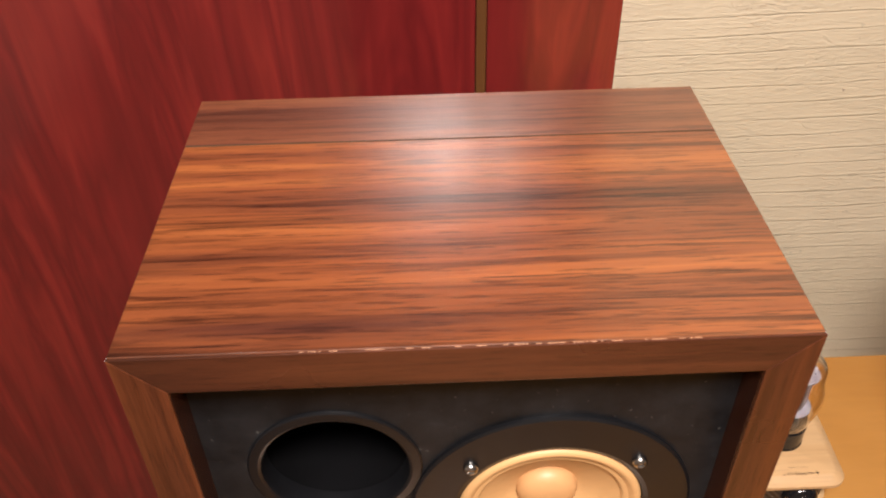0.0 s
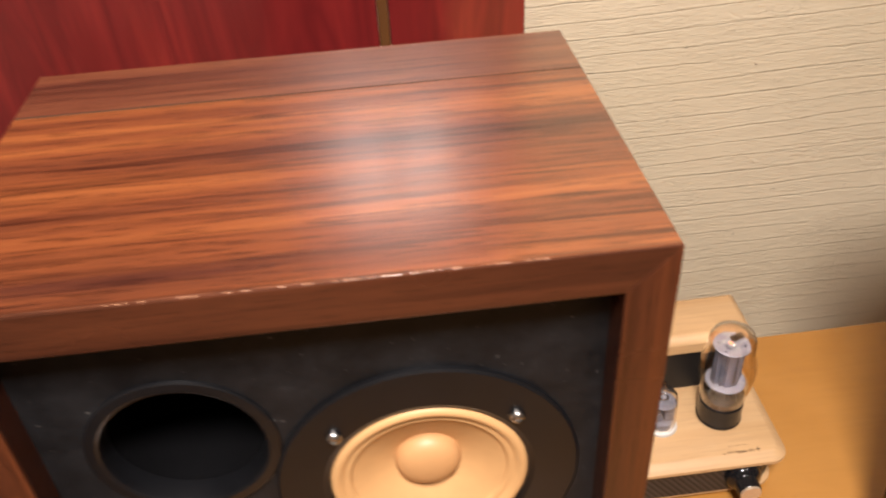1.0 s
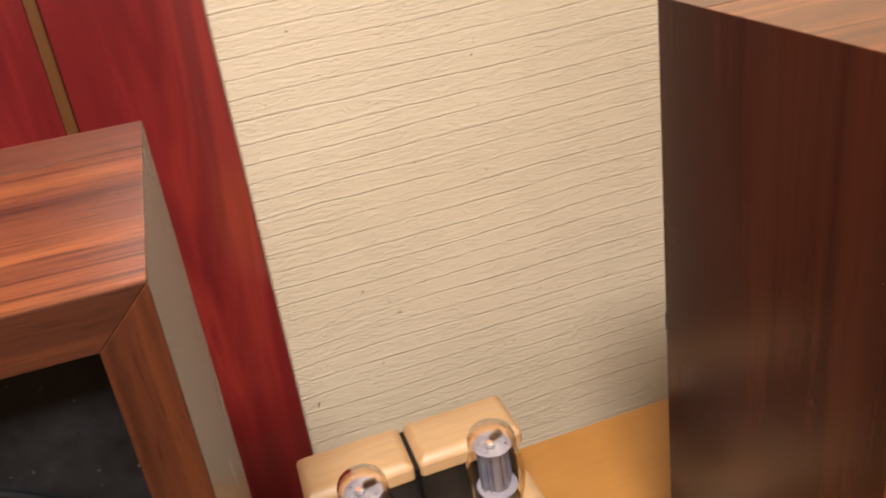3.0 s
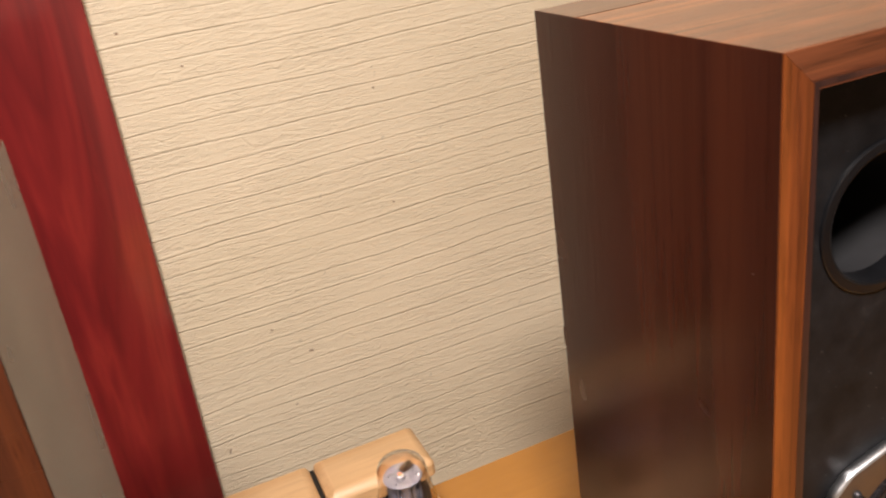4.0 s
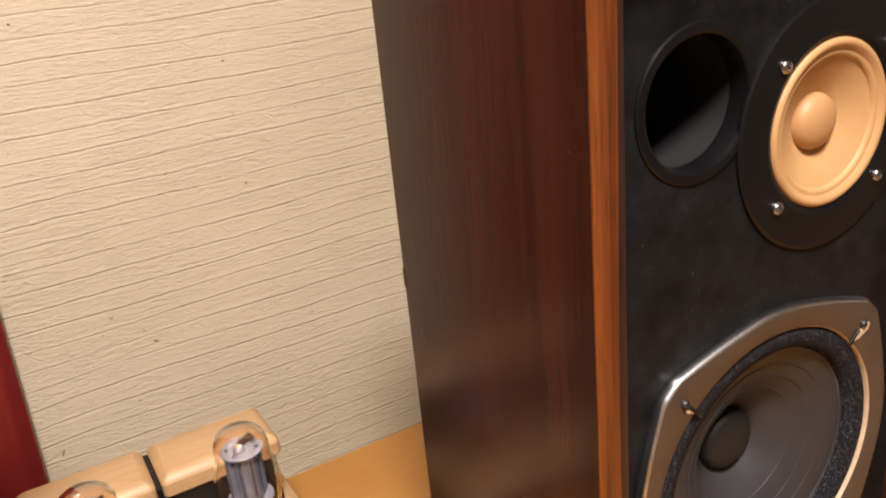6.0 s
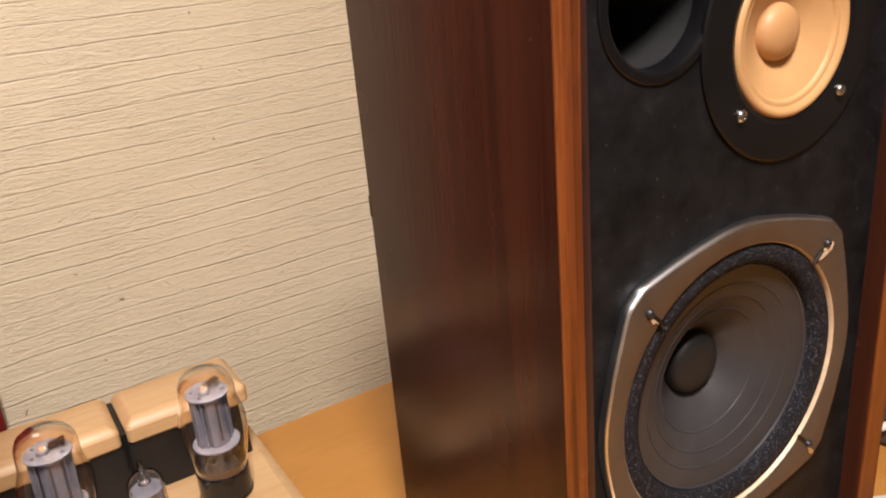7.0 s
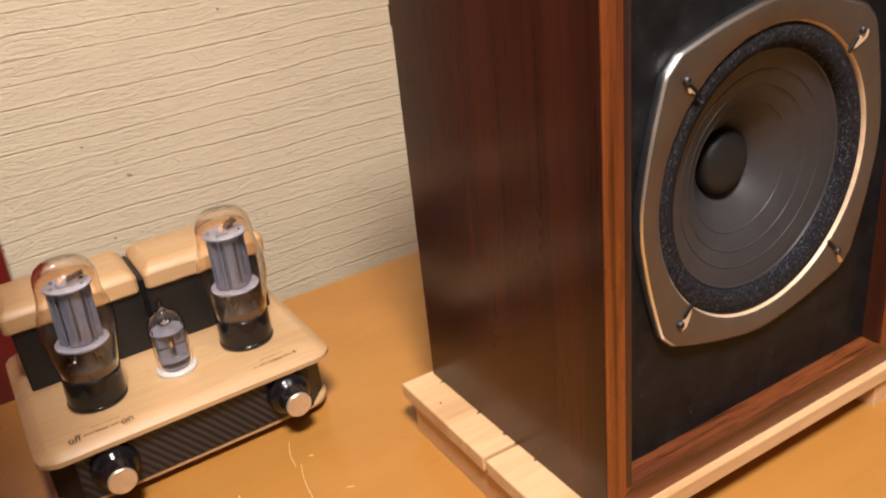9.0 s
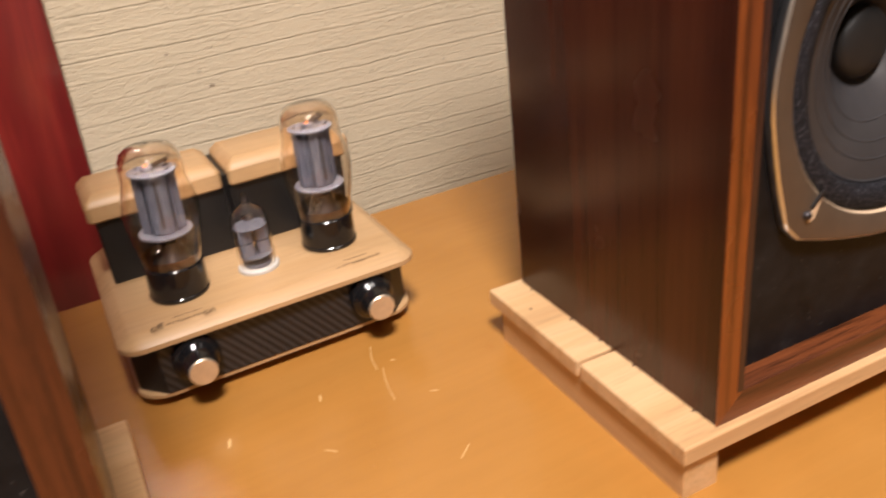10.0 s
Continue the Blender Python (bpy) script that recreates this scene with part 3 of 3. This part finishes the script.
def loudspeaker(place, width, h, lip, back, t, tweeter_at, port_at, port_k, woofer_x, dark, label):
    """A cabinet; its baffle lies in the plane y = 0 and the sides stand proud of it."""
    sp = thing("loudspeaker", (0, 0, 0), label, "loudspeaker", "pair of loudspeakers")
    sp.matrix_basis = place
    (tweeter_x, tweeter_z), (port_x, port_z) = tweeter_at, port_at
    xl, xr = -width / 2, width / 2
    e = 0.0012
    quads = {
        "top_panel": [(xl, h), (xl + t, h - t), (xr - t, h - t), (xr, h)],
        "bottom_panel": [(xl, 0), (xr, 0), (xr - t, t), (xl + t, t)],
        "side_panel": [(xl, 0), (xl + t, t), (xl + t, h - t), (xl, h)],
        "side_panel.001": [(xr, 0), (xr, h), (xr - t, h - t), (xr - t, t)],
    }
    for name, q in quads.items():
        level = name in ("top_panel", "bottom_panel")
        bm = prism(q, lip + e, back if name != "top_panel" else back - 0.047, 0.0007)
        part(name, bm, "rose_top" if level else "rose_side_shaded", sp)
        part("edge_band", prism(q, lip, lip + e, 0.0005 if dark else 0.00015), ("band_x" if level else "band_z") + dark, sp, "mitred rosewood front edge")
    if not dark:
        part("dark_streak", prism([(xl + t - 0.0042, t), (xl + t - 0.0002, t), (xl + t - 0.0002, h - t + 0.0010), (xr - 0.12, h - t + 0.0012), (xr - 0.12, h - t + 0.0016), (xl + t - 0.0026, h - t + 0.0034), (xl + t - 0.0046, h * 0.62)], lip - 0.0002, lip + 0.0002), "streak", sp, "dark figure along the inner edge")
    part("top_strip", prism(quads["top_panel"], back - 0.0470, back, 0.0005), "rose_strip", sp, "darker veneer strip along the back")
    part("joint_line", box(xl + 0.001, xr - 0.001, back - 0.0476, back - 0.0466, h - 0.001, h + 0.00015), "ink", sp, "dark line in the veneer")
    part("back_panel", box(xl + t, xr - t, back - 0.02, back - 0.004, t, h - t), "amp_black", sp)
    part("chip", box(xl - 0.0004, xl + 0.0008, back - 0.003, back + 0.0003, 0.262, 0.276, 0.0004), "ink", sp, "dark dent in the back edge")
    # pale bits along the upper front edge, painted as its highlight
    rng = random.Random(11)
    glint_bits = bmesh.new()
    for i in range(60):
        x = rng.uniform(xl + 0.26 * width, xr - 0.18 * width)
        w, d = rng.uniform(0.0003, 0.0014), rng.uniform(0.00005, 0.00010)
        bit = box(x - w, x + w, lip + e - 0.0004 - d, lip + e + d, h - 0.0006, h + 0.00008, 0.0001, 1)
        me = bpy.data.meshes.new("bit")
        bit.to_mesh(me)
        bit.free()
        glint_bits.from_mesh(me)
        bpy.data.meshes.remove(me)
    tagged(part("edge_glint", glint_bits, "glint", sp, "highlight along the edge, painted in pale bits"), kind="stuff")
    # the baffle, cut for the port and the two drivers
    bm = box(xl + t, xr - t, 0.0, 0.018, t, h - t)
    baffle = part("baffle", bm, "baffle", sp, "black painted front board with dust specks")
    cutters = []
    for cx, cz, r in ((port_x, port_z, 0.0330 * port_k), (tweeter_x, tweeter_z, 0.0435), (woofer_x, 0.1736, 0.0835)):
        cut = part("cutter", turned([(r, -0.05), (r, 0.05)], "y", (cx, 0, cz), 64), "baffle")
        cut.matrix_basis = sp.matrix_basis
        cutters.append(cut)
    for cut in cutters:
        mod = baffle.modifiers.new("hole", "BOOLEAN")
        mod.operation, mod.solver, mod.object = "DIFFERENCE", "EXACT", cut
    bpy.context.view_layer.update()
    me = bpy.data.meshes.new_from_object(baffle.evaluated_get(bpy.context.evaluated_depsgraph_get()))
    baffle.modifiers.clear()
    baffle.data = me
    me.name = "baffle"
    for cut in cutters:
        bpy.data.objects.remove(cut)
    # port
    k = port_k
    port = part("port", turned([(0.0358 * k, 0.0), (0.0357 * k, -0.0009), (0.0350 * k, -0.0014), (0.0315 * k, -0.0016), (0.0304 * k, -0.0010), (0.0298 * k, 0.001), (0.0295 * k, 0.010)], "y", (port_x, 0, port_z), 72, cap=False), "black", sp, "black moulded port rim", smooth=22)
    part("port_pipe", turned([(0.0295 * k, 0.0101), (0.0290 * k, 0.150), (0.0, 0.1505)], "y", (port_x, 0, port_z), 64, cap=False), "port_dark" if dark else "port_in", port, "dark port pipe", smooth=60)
    tweeter(sp, tweeter_x, tweeter_z, 1.035 if dark else 1.02)
    woofer(sp, woofer_x, 0.1736)
    return sp


loudspeaker(pose(0.0040, 0.0085, 0.0362, 0, 0.7, -0.9), 0.2690, 0.4855, -0.0148, 0.1830, 0.0174, (0.0308, 0.3682), (-0.0615, 0.3950), 1.05, -0.0024, "", "rosewood loudspeaker with black baffle on a pine stand beside the amplifier")
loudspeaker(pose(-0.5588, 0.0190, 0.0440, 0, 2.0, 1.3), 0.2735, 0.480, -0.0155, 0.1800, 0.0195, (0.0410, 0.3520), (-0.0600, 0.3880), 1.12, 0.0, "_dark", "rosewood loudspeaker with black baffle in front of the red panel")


# ---- pine stands ----
def stand(at, k, tilt=0.0, turn=0.0):
    st = thing("wooden_stand", at, "raw pine slatted stand under the loudspeaker", "stand", "pine stands", turn)
    st.matrix_basis = pose(*at, 0, tilt, turn)
    for y0, y1 in ((-0.0105, 0.0838), (0.0870, 0.1965)):
        bm = box(-0.1520, 0.1520, y0, y1, 0.0252 * k, 0.0368 * k, 0.0012)
        part("slat", bm, "pine", st)
    for x, y, w, d in ((-0.1262, 0.1780, 0.0020, 0.0009), (-0.1262, 0.1290, 0.0020, 0.0010), (-0.1258, 0.0980, 0.0018, 0.0012), (-0.1262, 0.0640, 0.0014, 0.0007), (-0.1262, 0.0120, 0.0014, 0.0008), (-0.1420, 0.1560, 0.0008, 0.0008)):
        part("crack", box(x - w, x + w, y - d, y + d, 0.0362 * k, 0.0371 * k, 0.0003), "ink", st, "dark split in the board")
    for x in (-0.1365, 0.1365):
        part("runner", box(x - 0.0120, x + 0.0120, -0.0065, 0.186, -0.0018, 0.0251 * k, 0.0010), "pine_y", st)
    return st


stand((-0.0050, -0.0010, -0.0012), 1.027, 0.7, -1.0)
stand((-0.5610, 0.0050, 0.0018), 1.05)

# ---- valve amplifier ----
AX, AY = -0.2920, 0.243
amp = thing("valve_amplifier", (AX, AY, 0.0), "small valve amplifier with pale wooden deck and black ribbed front", "amplifier")
HW = 0.1095
for sx in (-1, 1):
    for y in (0.045, 0.165):
        part("foot", turned([(0.009, 0.0), (0.010, 0.001), (0.010, 0.0081)], "z", (sx * 0.085, y, 0.0), 24), "black", amp)
part("base_plate", rings([rounded(-HW + 0.0035, HW - 0.0035, 0.0136, 0.192, 0.022, z, i) for z, i in ((0.0080, 0.001), (0.0086, 0.0), (0.0110, 0.0), (0.0115, 0.0006))]), "maple", amp, "pale wooden base", smooth=30)
body = [(-HW + 0.006, 0.032), (-HW + 0.022, 0.014), (HW - 0.022, 0.014), (HW - 0.006, 0.032), (HW - 0.006, 0.190), (-HW + 0.006, 0.190)]
part("body", rings([[(x, y, z) for x, y in body] for z in (0.0115, 0.0510)]), "amp_black", amp, "matt black case")
part("front_panel", box(-HW + 0.0225, HW - 0.0225, 0.0128, 0.0142, 0.0118, 0.0507, 0.0003), "carbon", amp, "black front with slanting ribs")
part("deck", rings([rounded(-HW, HW, 0.0055, 0.190, 0.016, z, i) for z, i in ((0.0511, 0.0015), (0.0522, 0.0), (0.0556, 0.0), (0.0564, 0.0006), (0.0613, 0.0088), (0.0620, 0.0104))]), "maple", amp, "pale smooth wooden deck with sloped edges", smooth=25)
part("transformer_cover", box(-0.0965, 0.0965, 0.102, 0.156, 0.0621, 0.1140, 0.0012), "amp_black", amp, "matt black transformer cover")
# Black strip added between the two caps to darken the open gap.
part("gap_filler", box(-0.0020, 0.0020, 0.0985, 0.157, 0.0640, 0.1240, 0.0006), "black", amp, "black filler standing in for the dark gap")
for x0, x1 in ((-0.1015, -0.0022), (0.0022, 0.1015)):
    part("cover_cap", rings([rounded(x0, x1, 0.0975, 0.160, 0.005, 0.1141, 0.001), rounded(x0, x1, 0.0975, 0.160, 0.005, 0.1155), rounded(x0, x1, 0.0975, 0.160, 0.005, 0.1260), rounded(x0, x1, 0.0975, 0.160, 0.005, 0.1285, 0.0012), rounded(x0, x1, 0.0975, 0.160, 0.005, 0.1330, 0.0065), rounded(x0, x1, 0.0975, 0.160, 0.005, 0.1340, 0.0095)]), "maple", amp, "pale wooden cap with sloped edges", smooth=25)
for x in (-0.0630, 0.0685):
    knob = part("knob", turned([(0.0168, 0.0128), (0.0168, 0.0085), (0.0160, 0.0060), (0.0140, 0.0035), (0.0118, 0.0020), (0.0112, 0.0010), (0.0110, -0.0082), (0.0102, -0.0094)], "y", (x, 0, 0.0335), 48), "black_gloss", amp, "glossy black knob", smooth=35)
    part("knob_face", turned([(0.0099, -0.0091), (0.0099, -0.0106), (0.0092, -0.0113), (0.0, -0.0113)], "y", (x, 0, 0.0335), 48), "copper", knob, "brushed copper face", smooth=35)
for words, x, size in (("off", -0.0820, 0.0084), ("<<<", -0.0727, 0.0036), ("Power", -0.0636, 0.0035), (">>>", -0.0545, 0.0036), ("on", -0.0462, 0.0084), ("-", 0.0496, 0.0070), ("<<<", 0.0557, 0.0036), ("Volume", 0.0656, 0.0035), (">>>", 0.0755, 0.0036), ("+", 0.0815, 0.0070)):
    part("lettering", lettering(words, size, Matrix.Translation((x, 0.0162, 0.0623)) @ Matrix.Diagonal((1.0, 1.4, 1.0, 1.0))), "ink", amp, "burnt brown lettering")
for x0, x1 in ((-0.070, -0.050), (0.056, 0.075)):
    part("lettering_line", box(x0, x1, 0.0234, 0.0236, 0.0621, 0.0623), "ink", amp)
part("valve_socket", turned([(0.0154, 0.0619), (0.0154, 0.0638), (0.0147, 0.0645), (0.0095, 0.0645)], "z", (0.0022, 0.0585, 0), 40), "white", amp, "white ceramic ring", smooth=35)


def big_valve(x, y, turn, lean):
    v = thing("vacuum_tube", (x, y, 0.0622), "clear bottle-shaped vacuum tube with a black base", "vacuum tube", "power tubes", turn)
    v.matrix_basis = pose(x, y, 0.0622, 0, lean, 0) @ pose(0, 0, 0, 0, 0, turn)
    part("tube_base", turned([(0.0208, 0.0), (0.0213, 0.0008), (0.0213, 0.0025), (0.0207, 0.0032), (0.0207, 0.0235), (0.0199, 0.0245)], "z", n=48), "black_gloss", v, "glossy black base", smooth=35)
    outer = [(0.0198, 0.0246), (0.0204, 0.028), (0.0220, 0.036), (0.0240, 0.046), (0.0254, 0.055), (0.0260, 0.062), (0.0258, 0.069), (0.0244, 0.076), (0.0226, 0.082), (0.0215, 0.088), (0.0212, 0.097), (0.0205, 0.102), (0.0184, 0.1066), (0.0142, 0.1098), (0.0074, 0.1114), (0.0, 0.1118)]
    inner = [(max(r - 0.0009, 0.0), h - (0.0009 if h > 0.1 else 0.0)) for r, h in outer]
    bulb = part("glass_bulb", turned(outer + inner[::-1], "z", n=64, cap=False), "glass", v, smooth=60)
    bulb.visible_shadow = False
    part("getter_film", turned([(0.0188, 0.0252), (0.0193, 0.0280), (0.0201, 0.0318)], "z", n=40, cap=False), "getter", v, "brown mirror film", smooth=60)
    part("glass_stem", turned([(0.0130, 0.0250), (0.0105, 0.031), (0.0070, 0.040), (0.0, 0.0405)], "z", n=32, cap=False), "dark_metal", v, smooth=60)
    for z, r in ((0.0478, 0.0184), (0.0925, 0.0164)):
        part("spacer", turned([(r, z), (r, z + 0.0012), (0.0, z + 0.0013)], "z", n=40), "mica", v, "milky round spacer", smooth=35)
    # two folded plate halves with a dark slit where they meet
    for side in (-1, 1):
        half = [(-0.0145, 0.0012), (-0.0145, 0.0026), (-0.0085, 0.0034), (-0.0070, 0.0095), (-0.0030, 0.0115), (0.0030, 0.0115), (0.0070, 0.0095), (0.0085, 0.0034), (0.0145, 0.0026), (0.0145, 0.0012)]
        part("anode", rings([[(px, side * py, z) for px, py in half] for z in (0.0500, 0.0920)]), "anode", v, "pale grey folded metal anode", smooth=25)
        for px in (-0.0098, 0.0098):
            part("support_rod", turned([(0.0011, 0.0500), (0.0011, 0.0955)], "z", (px, side * 0.0062, 0), 12), "anode", v, smooth=40)
        part("anode_slot", box(-0.0009, 0.0009, side * 0.0116 - 0.0003, side * 0.0116 + 0.0003, 0.0540, 0.0880), "dark_metal", v, "dark slit in the anode")
    for px, py in ((-0.0095, -0.004), (0.0095, -0.004), (-0.004, 0.006), (0.004, 0.006)):
        part("support_rod", turned([(0.0006, 0.030), (0.0006, 0.0486)], "z", (px, py, 0), 8), "chrome", v, smooth=40)
    plate = box(-0.0060, 0.0060, -0.0036, 0.0036, -0.0006, 0.0006, 0.0003)
    plate.transform(Matrix.Translation((0.0065, 0.003, 0.0975)) @ Matrix.Rotation(radians(-16), 4, "Y"))
    part("getter_plate", plate, "getter", v, "brown tilted plate under the dome")
    part("cathode_cap", turned([(0.0042, 0.0938), (0.0042, 0.0968), (0.0036, 0.0974), (0.0, 0.0974)], "z", (-0.003, -0.002, 0), 20), "mica", v, smooth=35)
    part("heater_tip", turned([(0.0014, 0.0974), (0.0014, 0.0984), (0.0, 0.0988)], "z", (-0.003, -0.002, 0), 12), "heater", v, "glowing orange heater end", smooth=60)
    dome = [(0.0200, 0.0985), (0.0190, 0.1030), (0.0160, 0.1070), (0.0100, 0.1096), (0.0, 0.1106)]
    top_film = part("top_film", turned(dome + [(r * 0.97, z - 0.0005) for r, z in dome[::-1]], "z", n=40, cap=False, closed=True), "amber", v, "amber tint inside the dome", smooth=60)
    top_film.visible_shadow = False
    for sx in (-1, 1):
        loop_bm = turned([(0.0036, -0.0006), (0.0042, 0.0), (0.0036, 0.0006), (0.0030, 0.0)], "z", (0, 0, 0), 24, closed=True)
        loop_bm.transform(Matrix.Translation((sx * 0.0092, -0.0085, 0.0400 + sx * 0.0012)) @ Matrix.Rotation(radians(24 * sx), 4, "Y") @ Matrix.Rotation(radians(14), 4, "X"))
        part("getter_loop", loop_bm, "chrome", v, "bright round wire loop", smooth=60)
        part("loop_post", turned([(0.0006, 0.0290), (0.0006, 0.0402)], "z", (sx * 0.0068, -0.0070, 0), 8), "chrome", v, smooth=40)
    return v


big_valve(-0.2315, 0.3060, 12, 1.0)
big_valve(-0.3490, 0.3025, -8, 2.5)

small = thing("vacuum_tube", (AX + 0.0022, AY + 0.0585, 0.0646), "small clear pointed vacuum tube in a white ring", "vacuum tube")
so = [(0.0128, 0.0), (0.0136, 0.003), (0.0136, 0.0340), (0.0127, 0.0400), (0.0095, 0.0447), (0.0046, 0.0475), (0.0026, 0.0500), (0.0018, 0.0560), (0.0, 0.0585)]
si = [(max(r - 0.0007, 0.0), h - (0.0008 if h > 0.03 else 0.0)) for r, h in so]
sg = part("glass_bulb", turned(so + si[::-1], "z", n=48, cap=False), "glass", small, smooth=60)
sg.visible_shadow = False
for z in (0.0088, 0.0318):
    part("spacer", turned([(0.0122, z), (0.0122, z + 0.0006), (0.0, z + 0.0007)], "z", n=32), "anode", small, smooth=35)
for sx in (-1, 1):
    for z0, z1 in ((0.0096, 0.0192), (0.0204, 0.0317)):
        part("anode", rings([rounded(sx * 0.0060 - 0.0048, sx * 0.0060 + 0.0048, -0.0056, 0.0056, 0.0018, z, n=3) for z in (z0, z1)]), "anode", small, smooth=35)
    part("support_rod", turned([(0.0005, 0.0030), (0.0005, 0.0360)], "z", (sx * 0.0108, -0.0030, 0), 8), "chrome", small)
part("getter_ring", turned([(0.0040, 0.0370), (0.0048, 0.0377), (0.0040, 0.0384), (0.0032, 0.0377)], "z", n=24, closed=True), "getter", small, smooth=60)
part("pin_base", turned([(0.0100, 0.0002), (0.0100, 0.0030), (0.0, 0.0034)], "z", n=32), "anode", small, smooth=35)

# ---- clutter beyond the second loudspeaker ----
def cable(points, radius, mat, label):
    ob = part("cable", tube_path([Vector(p) for p in points], radius), mat, smooth=60)
    return tagged(ob, label, "cable", "cables on the desk")


cable([(0.20, -0.06, 0.006), (0.26, 0.02, 0.006), (0.34, 0.05, 0.006), (0.42, 0.12, 0.006), (0.44, 0.25, 0.006)], 0.005, "cable_black", "black rubber cable lying on the desk")
cable([(0.19, 0.02, 0.004), (0.25, 0.07, 0.020), (0.31, 0.06, 0.030), (0.38, 0.10, 0.012), (0.47, 0.20, 0.004)], 0.0035, "cable_white", "white cable looped on the desk")
unit = thing("control_box", (0.36, 0.14, 0.0), "dark grey metal box behind the cables", "box", turn=12)
part("case", box(-0.09, 0.09, -0.06, 0.06, 0.004, 0.055, 0.003), "grey_box", unit)
for sx in (-1, 1):
    for sy in (-1, 1):
        part("foot", turned([(0.008, 0.0), (0.008, 0.004)], "z", (sx * 0.075, sy * 0.045, 0), 20), "black", unit)
card = thing("paper_sheet", (0.20, 0.005, 0.0004), "white sheet of card on the desk", "paper", turn=-28)
part("sheet", box(-0.05, 0.05, -0.035, 0.035, 0, 0.0012, 0.0003), "white", card)

# ---- scratches in the desk lacquer ----
for pts in (((-0.2355, 0.2400), (-0.2405, 0.2260), (-0.2430, 0.2090)), ((-0.2385, 0.2100), (-0.2440, 0.1910), (-0.2470, 0.1700)), ((-0.2300, 0.2150), (-0.2270, 0.2130)), ((-0.2380, 0.0935), (-0.2280, 0.1020)), ((-0.2230, 0.1650), (-0.2180, 0.1620)), ((-0.3050, 0.1500), (-0.2990, 0.1440))):
    part("scratch", tube_path([Vector((x, y, DT)) for x, y in pts], 0.00035), "scuff", desk, "pale scratch")

for x, y, w, d in ((-0.3555, 0.1935, 0.0011, 0.0052), (-0.2890, 0.2030, 0.0008, 0.0040)):
    fleck = turned([(1.0, 0.0), (0.8, 0.3), (0.0, 0.45)], "z", n=20)
    fleck.transform(Matrix.Translation((x, y, DT)) @ Matrix.Rotation(radians(-14), 4, "Z") @ Matrix.Diagonal((w, d, 0.0004, 1.0)))
    part("fleck", fleck, "scuff", desk, "pale fleck in the lacquer", smooth=60)

# ---- small scuffs on the wallpaper ----
wall = bpy.data.objects["wall_north"]
for x, z, w, h, turn in ((-0.3550, 0.0310, 0.0010, 0.0034, 25), (-0.2725, 0.1650, 0.0018, 0.0009, 10), (-0.2350, 0.1240, 0.0026, 0.0012, 20), (-0.2670, 0.0610, 0.0014, 0.0009, 0), (-0.1030, 0.2730, 0.0014, 0.0010, 30), (-0.2890, 0.4710, 0.0014, 0.0009, 0), (-0.1020, 0.4060, 0.0013, 0.0010, 0), (-0.3390, 0.5130, 0.0015, 0.0012, 15)):
    mark = box(-w, w, -0.0006, 0.0, -h, h, 0.0004, 1)
    mark.transform(Matrix.Translation((x, WALL_Y, z)) @ Matrix.Rotation(radians(turn), 4, "Y"))
    part("scuff", mark, "smudge", wall, "small grey scuff")
